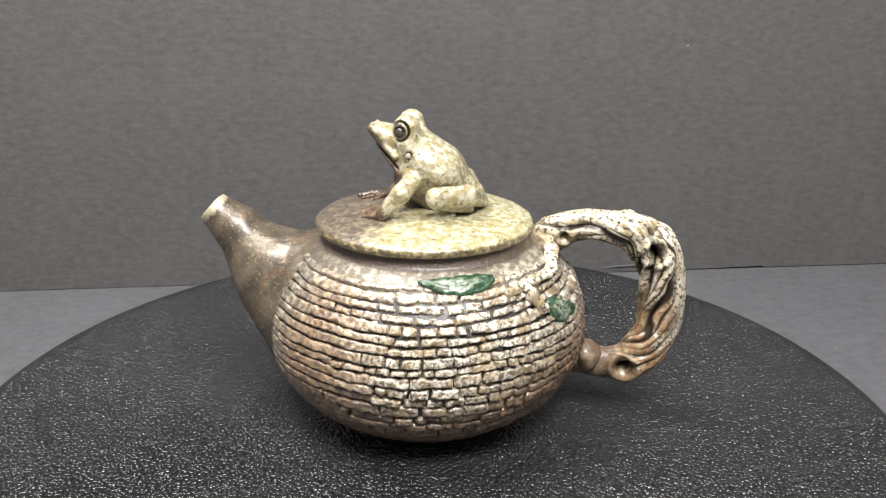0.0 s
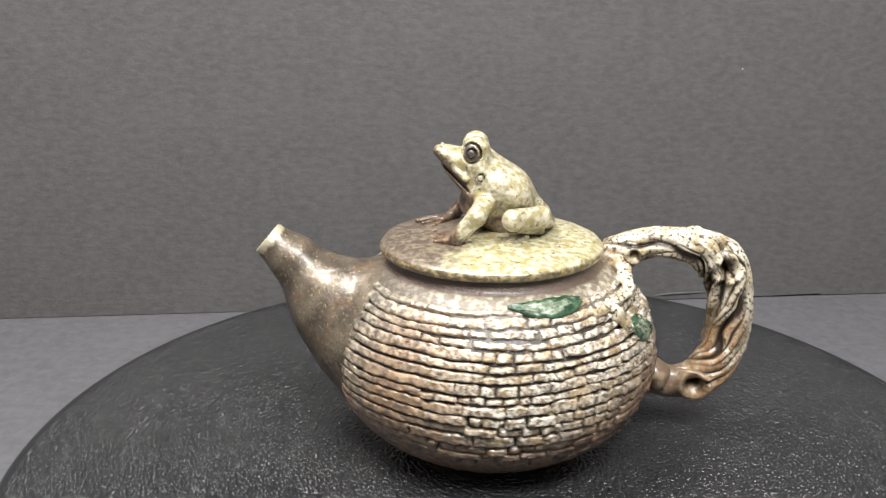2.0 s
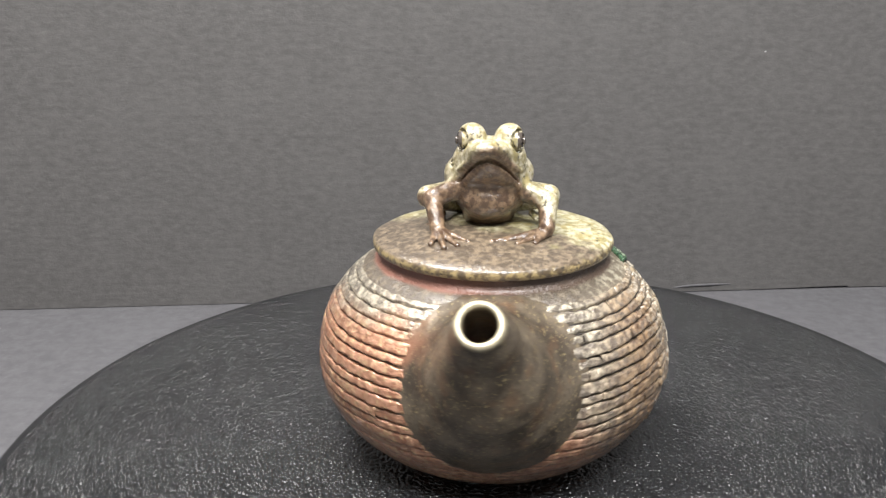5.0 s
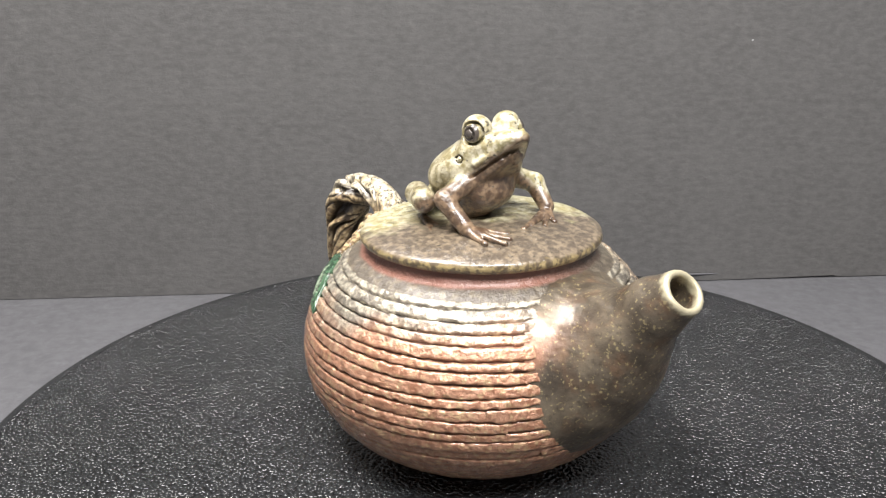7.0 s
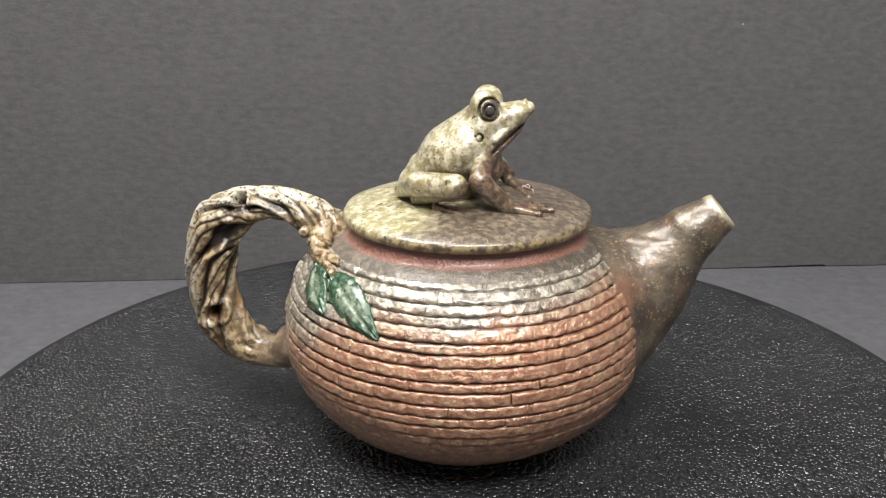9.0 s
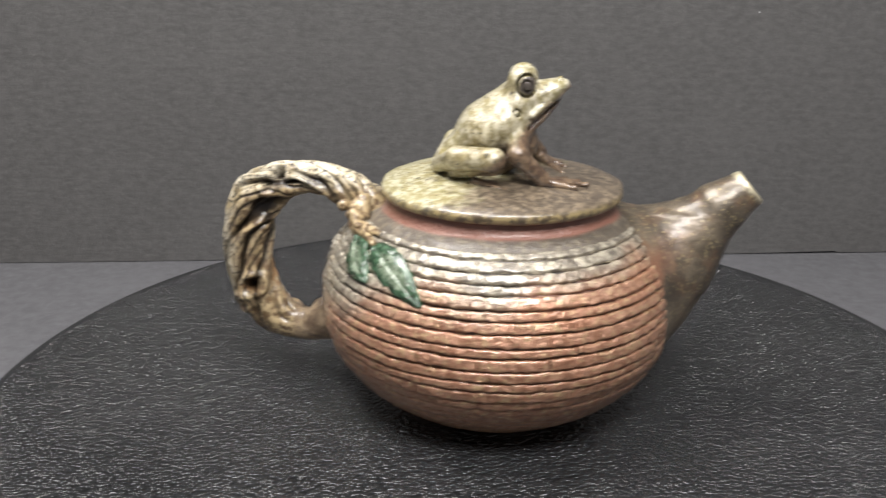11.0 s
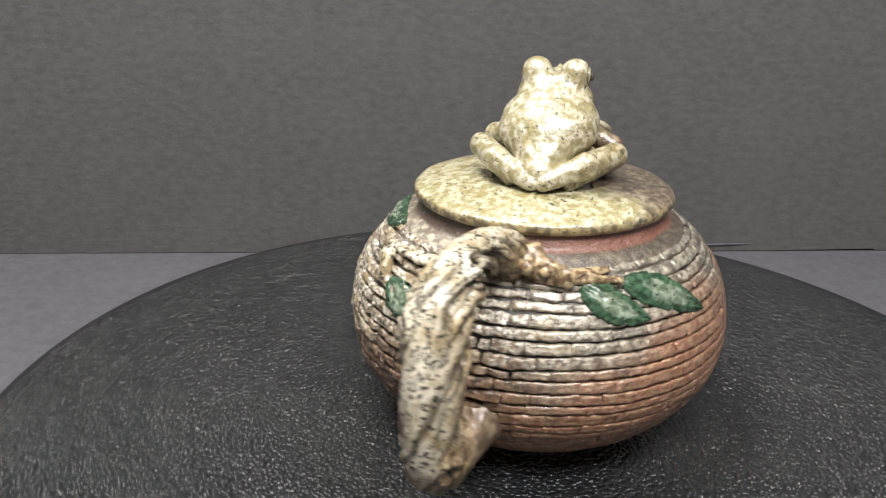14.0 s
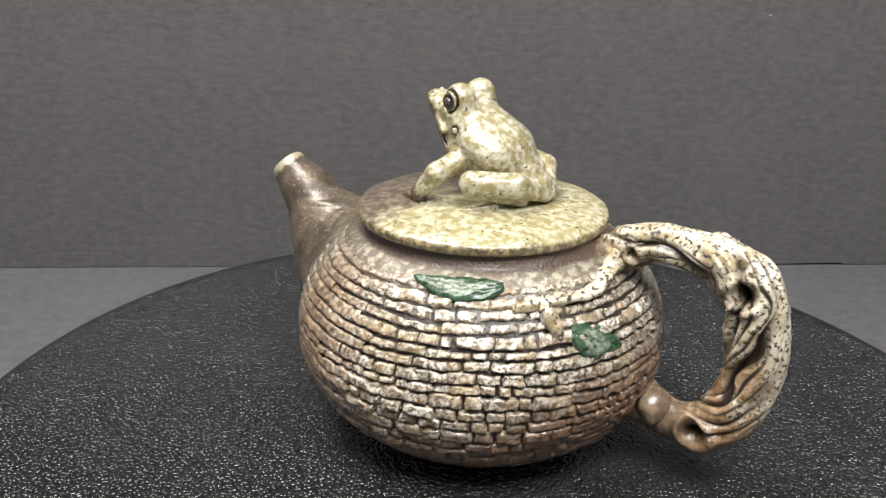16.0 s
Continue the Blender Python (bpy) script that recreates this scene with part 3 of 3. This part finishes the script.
def build_handle():
    spine = smooth_line([(0.0340, 0.0040, 0.0900, 0.0070), (0.0400, 0.0030, 0.0955, 0.0064), (0.0465, 0.0008, 0.1000, 0.0058), (0.0540, -0.0020, 0.1025, 0.0052), (0.0638, -0.0040, 0.1022, 0.0055), (0.0722, -0.0048, 0.0996, 0.0068), (0.0785, -0.0050, 0.0930, 0.0078), (0.0812, -0.0054, 0.0835, 0.0082), (0.0820, -0.0058, 0.0715, 0.0078), (0.0792, -0.0064, 0.0605, 0.0076), (0.0728, -0.0058, 0.0522, 0.0070), (0.0637, -0.0040, 0.0495, 0.0060), (0.0560, -0.0020, 0.0508, 0.0064), (0.0480, 0.0, 0.0535, 0.0085)], 18)

    cuts = []

    def bark(q, a, t, r):
        """Twisted strands, deepest on the inside of the bend, and hollows with a raised lip."""
        grow = math.sin(math.pi * min(1, max(0, (t - 0.05) / 0.78))) ** 0.5 if 0.05 < t < 0.83 else 0.0
        tw = a + 9.5 * t + 0.45 * noise.noise(q * 85)
        around = Vector((math.cos(tw), math.sin(tw), 0))
        deep = noise.noise(around * 1.9 + Vector((0, 0, t * 6)))
        strand = math.sin(6 * tw + 3.4 * noise.noise(around * 1.3 + Vector((0, 0, t * 9))))
        fine = math.sin(15 * tw + 5.0 * noise.noise(around * 1.5 + Vector((0, 0, t * 14))))
        back = max(0.0, min(1.0, max((q.x - 0.0820) / 0.0045, (q.z - 0.1020) / 0.0035)))
        where = min(1.0, max(0.0, (0.70 if t < 0.45 else 0.95) + 1.2 * noise.noise(around * 1.1 + Vector((0, 0, t * 5 + 4))))) * (1 - (0.85 if t < 0.5 else 0.6) * back)
        cut = grow * where * max(0.0, (strand - 0.40) / 0.60)
        thin = grow * where * max(0.0, (fine - 0.50) / 0.50) * 0.8
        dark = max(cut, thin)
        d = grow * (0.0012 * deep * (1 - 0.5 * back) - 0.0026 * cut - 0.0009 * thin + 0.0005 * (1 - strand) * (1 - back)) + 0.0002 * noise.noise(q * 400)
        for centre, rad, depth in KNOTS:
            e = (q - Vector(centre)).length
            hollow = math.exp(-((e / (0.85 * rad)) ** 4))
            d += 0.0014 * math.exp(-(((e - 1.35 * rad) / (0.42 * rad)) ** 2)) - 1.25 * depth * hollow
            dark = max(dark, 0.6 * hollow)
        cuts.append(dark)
        return d

    verts, faces = tube([tuple(p) for p in spine], 150, bark, wide=0.86)
    solid("handle", verts, faces, BARK, teapot, "gnarled branch-shaped handle with knot holes", AXIS).data.attributes.new("carving_shade", "FLOAT", "POINT").data.foreach_set("value", cuts)


def build_knot(place, r):
    """A rounded knot on the branch."""
    rows, cols = 12, 18
    verts = []
    for i in range(rows):
        b = math.pi * (i + 0.5) / rows
        for j in range(cols):
            a = 2 * math.pi * j / cols
            d = Vector((math.sin(b) * math.cos(a), math.sin(b) * math.sin(a), math.cos(b)))
            verts.append(Vector(place) + d * r * (1 + 0.18 * noise.noise(d * 1.7 + Vector(place) * 300)))
    faces = [f[::-1] for f in grid_faces(rows, cols)] + [tuple(range(cols)), tuple(range((rows - 1) * cols, rows * cols))[::-1]]
    solid("knot", verts, faces, BARK, teapot, "", AXIS)


def skin_tube(name, points, parent):
    """A twig that runs over the pot's wall; rows of angle, height, radius, lift."""
    line = smooth_line(points, 10)
    rows = []
    for deg, z, r, lift in line:
        p = on_skin(math.radians(deg), arc_at(z), lift)
        rows.append((*p, r))
    verts, faces = tube(rows, 16, lambda q, a, t, r: r * (0.42 * noise.noise(q * 330) + 0.16 * math.sin(3 * a + 9 * t) + 0.18 * noise.noise(q * 900)))
    solid(name, verts, faces, BARK, parent, "", AXIS)


def build_leaf(start, tip, half, bend, seed):
    """A pointed leaf laid on the wall, from stem to tip, with toothed edge, midrib and veins."""
    rng = random.Random(seed)
    (a0, z0), (a1, z1) = start, tip
    s0, s1 = arc_at(z0), arc_at(z1)
    rad = radius_at((s0 + s1) / 2)
    p0, p1 = np.array([math.radians(a0) * rad, s0]), np.array([math.radians(a1) * rad, s1])
    along = p1 - p0
    length = float(np.hypot(*along))
    along /= length
    across = np.array([-along[1], along[0]])
    rows, cols, verts = 36, 17, []
    for layer in (0, 1):
        for i in range(rows):
            u = i / (rows - 1)
            w = half * (math.sin(math.pi * min(1, u * 0.93 + 0.05) ** 0.8) ** 0.8) * (1 + 0.10 * ((u * 7 + 0.1 * seed) % 1.0) + 0.04 * math.sin(u * 26 + seed) + 0.08 * noise.noise(Vector((u * 5, seed, 0))))
            for j in range(cols):
                v = 2 * j / (cols - 1) - 1
                q = p0 + along * (u * length) + across * (v * w + bend * math.sin(math.pi * u) * length)
                vein = 0.00018 * math.sin((u - 0.35 * abs(v)) * 40) * (1 - abs(v))
                h = 0.0017 - 0.0009 * v * v - 0.0006 * math.exp(-((v * w / 0.0005) ** 2)) + vein + 0.0004 * noise.noise(Vector((u * 6, v * 3, seed)))
                verts.append(on_skin(q[0] / rad, q[1], h if layer == 0 else -0.0004))
    n = rows * cols
    top = grid_faces(rows, cols, False)
    faces = top + [tuple(a + n for a in f[::-1]) for f in top]
    rim = [j for j in range(cols)] + [i * cols + cols - 1 for i in range(1, rows)] + [(rows - 1) * cols + j for j in range(cols - 2, -1, -1)] + [i * cols for i in range(rows - 2, 0, -1)]
    for k in range(len(rim)):
        a, b = rim[k], rim[(k + 1) % len(rim)]
        faces.append((b, a, a + n, b + n))
    worn = [max(0.0, math.sin(math.pi * i / (rows - 1))) * (1 - abs(2 * j / (cols - 1) - 1)) for _ in (0, 1) for i in range(rows) for j in range(cols)]
    solid("leaf", verts, faces, LEAF, teapot, "green glazed leaf worn pale in the middle", AXIS).data.attributes.new("worn", "FLOAT", "POINT").data.foreach_set("value", worn)


def build_lid():
    prof = [(0.0300, 0.1000), (0.0350, 0.0998), (0.0376, 0.1001), (0.0386, 0.1011), (0.0387, 0.1024), (0.0378, 0.1035), (0.0345, 0.1046), (0.0270, 0.1058), (0.0160, 0.1068), (0.0040, 0.1072)]
    line = smooth_line(prof, 5)
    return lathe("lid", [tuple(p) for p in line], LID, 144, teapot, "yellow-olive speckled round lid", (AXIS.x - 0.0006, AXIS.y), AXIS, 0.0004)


# ---- frog on the lid, sculpted as one form ----
def round_cone(p, a, b, ra, rb, wide=1.0):
    """Distance to a tapered rod; wide > 1 broadens it across y about its own line."""
    a, b = np.array(a), np.array(b)
    d = b - a
    q = p - a
    t = np.clip((q @ d) / (d @ d), 0, 1)
    off = q - t[..., None] * d
    off = off * np.array([1, 1 / wide, 1])
    return np.sqrt((off ** 2).sum(-1)) - (ra + (rb - ra) * t)


def melt(a, b, k):
    h = np.clip(0.5 + 0.5 * (b - a) / k, 0, 1)
    return b + (a - b) * h - k * h * (1 - h)


def surface(dist, lo, hi, step):
    """Quads on the zero level of a distance field (surface nets)."""
    ax = [np.arange(lo[i], hi[i], step) for i in range(3)]
    p = np.stack(np.meshgrid(*ax, indexing="ij"), -1)
    f = dist(p)
    inside = f < 0
    shape = tuple(n - 1 for n in f.shape)
    total, count = np.zeros(shape + (3,)), np.zeros(shape)
    for axis in range(3):
        for da in (0, 1):
            for db in (0, 1):
                o = [0, 0, 0]
                others = [k for k in range(3) if k != axis]
                o[others[0]], o[others[1]] = da, db
                one = tuple(slice(o[k], o[k] + shape[k]) for k in range(3))
                o[axis] = 1
                two = tuple(slice(o[k], o[k] + shape[k]) for k in range(3))
                cross = inside[one] != inside[two]
                t = f[one] / np.where(cross, f[one] - f[two], 1)
                pos = p[one].copy()
                pos[..., axis] += t * step
                total += np.where(cross[..., None], pos, 0)
                count += cross
    used = count > 0
    index = np.full(shape, -1)
    index[used] = np.arange(used.sum())
    verts = total[used] / count[used][:, None]
    faces = []
    for axis in range(3):
        b, c = [k for k in range(3) if k != axis]
        one = [slice(1, n - 1) for n in f.shape]
        two = list(one)
        one[axis], two[axis] = slice(0, f.shape[axis] - 1), slice(1, f.shape[axis])
        start = inside[tuple(one)]
        cells = np.argwhere(start != inside[tuple(two)])
        flip = start[tuple(cells.T)]
        base = cells.copy()
        base[:, b] += 1
        base[:, c] += 1
        quad = []
        for db, dc in ((0, 0), (1, 0), (1, 1), (0, 1)):
            q = base.copy()
            q[:, b] -= 1 - db
            q[:, c] -= 1 - dc
            quad.append(index[tuple(q.T)])
        quad = np.stack(quad, 1)
        turn = flip if axis != 1 else ~flip
        quad[~turn] = quad[~turn][:, ::-1]
        faces.append(quad)
    return verts, np.concatenate(faces).tolist()


# ---- spout ----
def spout_field(p):
    """Spout swelling out of the pot's shoulder, with a pouring hole."""
    d = round_cone(p, (-0.0440, 0.0060, 0.0700), (-0.0515, 0.0066, 0.0722), 0.0170, 0.0176)
    rods = [(-0.0515, 0.0066, 0.0722, 0.0176), (-0.0578, 0.0074, 0.0790, 0.0160), (-0.0638, 0.0084, 0.0865, 0.0120), (-0.0718, 0.0098, 0.0957, 0.0083), (-0.0806, 0.0110, 0.1034, 0.0063)]
    for a, b in zip(rods, rods[1:]):
        d = melt(d, round_cone(p, a[:3], b[:3], a[3], b[3]), 0.0030)
    r = np.hypot(p[..., 0] - AXIS.x, p[..., 1] - AXIS.y)
    rad = np.interp(p[..., 2], SKIN[:, 1], SKIN[:, 0], left=0.02, right=0.03)
    slope = np.gradient(SKIN[:, 0], SKIN[:, 1])
    body_d = (r - rad + 0.0002) / np.sqrt(1 + np.interp(p[..., 2], SKIN[:, 1], slope) ** 2)
    d = melt(d, body_d, 0.0115)
    # lip cut square to the spout's line, with the hole inside
    tip, way = np.array([-0.0806, 0.0110, 0.1034]), np.array([-0.0088, 0.0012, 0.0077])
    way = way / np.sqrt(way @ way)
    d = -melt(-d, -((p - tip) @ way - 0.0010), 0.0012)
    hole = round_cone(p, tip - way * 0.022, tip + way * 0.004, 0.0040, 0.0045)
    return -melt(-d, hole, 0.0010), body_d


def build_spout():
    verts, faces = surface(lambda p: spout_field(p)[0], (-0.092, -0.026, 0.0400), (-0.030, 0.037, 0.1120), 0.0006)
    v = np.array(verts)
    proud = spout_field(v)[1] > 0.0001
    # only what stands out of the pot's wall belongs to the spout
    keep = [f for f in faces if proud[list(f)].any() and v[list(f), 0].max() < -0.0312]
    used = sorted({i for f in keep for i in f})
    place = {k: i for i, k in enumerate(used)}
    bump = [Vector(v[i]) + Vector((0, 0, 1)) * 0.0002 * noise.noise(Vector(v[i]) * 300) for i in used]
    solid("spout", bump, [tuple(place[i] for i in f) for f in keep], SPOUT, teapot, "smooth dark iron-glazed spout with a pale lip", AXIS)


FROG_Y = 0.0050


EYES = [Vector((-0.0105, side * 0.0082, 0.1351)) for side in (-1, 1)]
HEAD_TURN, NECK = math.radians(-7.0), (-0.0095, 0.0)


def turned(p):
    """The head's own space: it looks a little to one side."""
    c, s = math.cos(-HEAD_TURN), math.sin(-HEAD_TURN)
    x, y = p[..., 0] - NECK[0], p[..., 1] - NECK[1]
    return np.stack([NECK[0] + c * x - s * y, NECK[1] + s * x + c * y, p[..., 2]], -1)


def ball(p, centre, r):
    return np.sqrt(((p - np.array(centre)) ** 2).sum(-1)) - r


def frog_field(p):
    p = p - np.array([0, FROG_Y, 0])
    h = turned(p)
    # egg-shaped trunk, drawn in above the belly
    d = round_cone(p, (0.0128, 0, 0.1112), (0.0020, 0, 0.1190), 0.0050, 0.0080, 1.25)
    d = melt(d, round_cone(p, (0.0026, 0, 0.1203), (-0.0028, 0, 0.1235), 0.0078, 0.0078, 1.82), 0.004)
    d = melt(d, round_cone(p, (-0.0010, 0, 0.1215), (-0.0068, 0, 0.1285), 0.0078, 0.0066, 1.35), 0.004)
    # belly resting on the lid
    d = melt(d, round_cone(p, (-0.0080, 0, 0.1165), (0.0020, 0, 0.1085), 0.0066, 0.0058, 1.45), 0.002)
    for s in (-1, 1):
        d = melt(d, round_cone(p, (0.0130, s * 0.0035, 0.1165), (-0.0040, s * 0.0076, 0.1288), 0.0011, 0.0010), 0.0016)
    head = round_cone(h, (-0.0085, 0, 0.1300), (-0.0218, 0, 0.1346), 0.0056, 0.0015, 1.95)
    head = melt(head, round_cone(h, (-0.0070, 0, 0.1175), (-0.0190, 0, 0.1325), 0.0074, 0.0028, 1.6), 0.003)
    # the flat throat falls from the lip to the chest
    slope = ((h[..., 0] + 0.0245) * 0.0115 + (h[..., 2] - 0.1340) * 0.0127) / 0.01713
    head = -melt(-head, slope + 0.0020, 0.0010)
    d = melt(d, head, 0.0026)
    for s in (-1, 1):
        # raised upper lip along the jaw, nostril
        d = melt(d, round_cone(h, (-0.0225, s * 0.0010, 0.1338), (-0.0125, s * 0.0094, 0.1262), 0.0010, 0.0010), 0.0008)
        d = melt(d, ball(h, (-0.0205, s * 0.0021, 0.1362), 0.0006), 0.0006)
        # eye: bulging socket, lid ring, ball
        d = melt(d, round_cone(h, (-0.0090, s * 0.0058, 0.1356), (-0.0082, s * 0.0052, 0.1325), 0.0046, 0.0046), 0.0012)
        ring = ball(h, (-0.0108, s * 0.0092, 0.1351), 0.0)
        d = np.maximum(d, 0.00042 - np.abs(ring - 0.0033))
        d = np.minimum(d, ball(h, (-0.0105, s * 0.0082, 0.1351), 0.0027))
        d = np.maximum(d, 0.00030 - np.abs(ball(h, (-0.0108, s * 0.0108, 0.1351), 0.0) - 0.0017))
        # ear drum with a groove round it
        ear = ball(h, (-0.0074, s * 0.0092, 0.1270), 0.0)
        d = melt(d, ear - 0.0021, 0.0008)
        d = np.maximum(d, 0.00026 - np.abs(ball(h, (-0.0076, s * 0.0112, 0.1271), 0.0) - 0.0013))
        # hind leg: thigh folded on the shin, foot
        d = melt(d, round_cone(p, (0.0166, s * 0.0018, 0.1092), (0.0112, s * 0.0128, 0.1138), 0.0024, 0.0037), 0.0005)
        d = melt(d, round_cone(p, (0.0112, s * 0.0128, 0.1138), (0.0006, s * 0.0196, 0.1148), 0.0037, 0.0037), 0.0008)
        d = melt(d, round_cone(p, (0.0010, s * 0.0190, 0.1135), (0.0120, s * 0.0085, 0.1080), 0.0028, 0.0018), 0.0006)
        for k in (-1, 0, 1):
            d = melt(d, round_cone(p, (0.0060, s * 0.0150, 0.1074), (-0.0025 - 0.001 * abs(k), s * (0.0180 + 0.0024 * k), 0.1058), 0.0010, 0.0006), 0.0006)
        # front leg: arm, forearm, spread toes
        if s < 0:
            joints = ((-0.0060, -0.0090, 0.1195, 0.0036), (-0.0112, -0.0180, 0.1158, 0.0031), (-0.0172, -0.0172, 0.1090, 0.0025))
            tips = ((-0.0225, 0.0000), (-0.0222, -0.0040), (-0.0247, -0.0075), (-0.0240, -0.0130))
        else:
            joints = ((-0.0075, 0.0090, 0.1200, 0.0035), (-0.0066, 0.0180, 0.1160, 0.0029), (-0.0140, 0.0166, 0.1088, 0.0025))
            tips = ((-0.0280, 0.0145), (-0.0262, 0.0105), (-0.0226, 0.0072), (-0.0240, 0.0185))
        for (ax, ay, az, ar), (bx, by, bz, br) in zip(joints, joints[1:]):
            d = melt(d, round_cone(p, (ax, ay, az), (bx, by, bz), ar, br), 0.0012)
        wx, wy = joints[-1][:2]
        for tx, ty in tips:
            d = melt(d, round_cone(p, (wx, wy, 0.1078), (tx, ty, 0.1062), 0.0016, 0.0007), 0.0007)
            d = melt(d, ball(p, (tx, ty, 0.1062), 0.0009), 0.0005)
    mouth = np.maximum(np.maximum(np.abs(slope) - 0.00042, -(d + 0.0010)), h[..., 0] + 0.0112)
    return np.maximum(d, -mouth)


def build_frog(lid):
    verts, faces = surface(frog_field, (-0.031, -0.024, 0.1015), (0.026, 0.036, 0.1425), 0.0004)
    v = np.array(verts)
    mid = turned(v[np.array(faces)].mean(1) - np.array([0, FROG_Y, 0]))
    slots = np.zeros(len(faces), int)
    for eye in EYES:
        slots[(ball(mid, eye, 0.00295) < 0) & (abs(mid[:, 1]) > 0.0084)] = 1
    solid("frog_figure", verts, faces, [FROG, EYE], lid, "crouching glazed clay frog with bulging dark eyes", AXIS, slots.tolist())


build_spout()
build_handle()
for place, r in (((0.0470, 0.0088, 0.0962), 0.0019), ((0.0440, 0.0132, 0.0945), 0.0017), ((0.0562, -0.0048, 0.0532), 0.0056), ((0.0800, -0.0128, 0.0915), 0.0013)):
    build_knot(place, r)
lid = build_lid()
build_frog(lid)
build_leaf((-60.0, 0.0934), (-93.0, 0.0938), 0.0035, 0.05, 3)
build_leaf((-41.0, 0.0830), (-24.0, 0.0772), 0.0044, -0.03, 8)
build_leaf((23.0, 0.0903), (42.0, 0.0816), 0.0045, -0.05, 12)
build_leaf((37.0, 0.0902), (64.0, 0.0798), 0.0046, 0.04, 21)
skin_tube("twig", [(-4, 0.0935, 0.0034, 0.002), (-14, 0.0930, 0.0025, 0.0020), (-27, 0.0905, 0.0019, 0.0012), (-38, 0.0901, 0.0016, 0.001), (-50, 0.0899, 0.0015, 0.001), (-58, 0.0893, 0.0013, 0.0004)], teapot)
skin_tube("twig", [(-48, 0.0902, 0.0019, 0.001), (-46.5, 0.0865, 0.0021, 0.0013), (-44.5, 0.0825, 0.0013, 0.001)], teapot)
skin_tube("twig", [(-2, 0.0945, 0.0042, 0.0035), (8, 0.0932, 0.0036, 0.0026), (17, 0.0914, 0.0025, 0.0014), (24, 0.0922, 0.0015, 0.001), (33, 0.0927, 0.0009, 0.0002)], teapot)
skin_tube("twig", [(17, 0.0915, 0.0022, 0.001), (27, 0.0912, 0.0014, 0.001), (36, 0.0904, 0.0011, 0.0008)], teapot)
build_bricks()


# ---- movement ----
def motions():
    walk(turntable, [(t, pose(0, 0, 0, 0, 0, a)) for t, a in TURNS])
    walk(teapot, [(t, pose(0, 0, 0, 0, 0, a) @ Matrix.Translation(AXIS)) for t, a in TURNS])


motions()
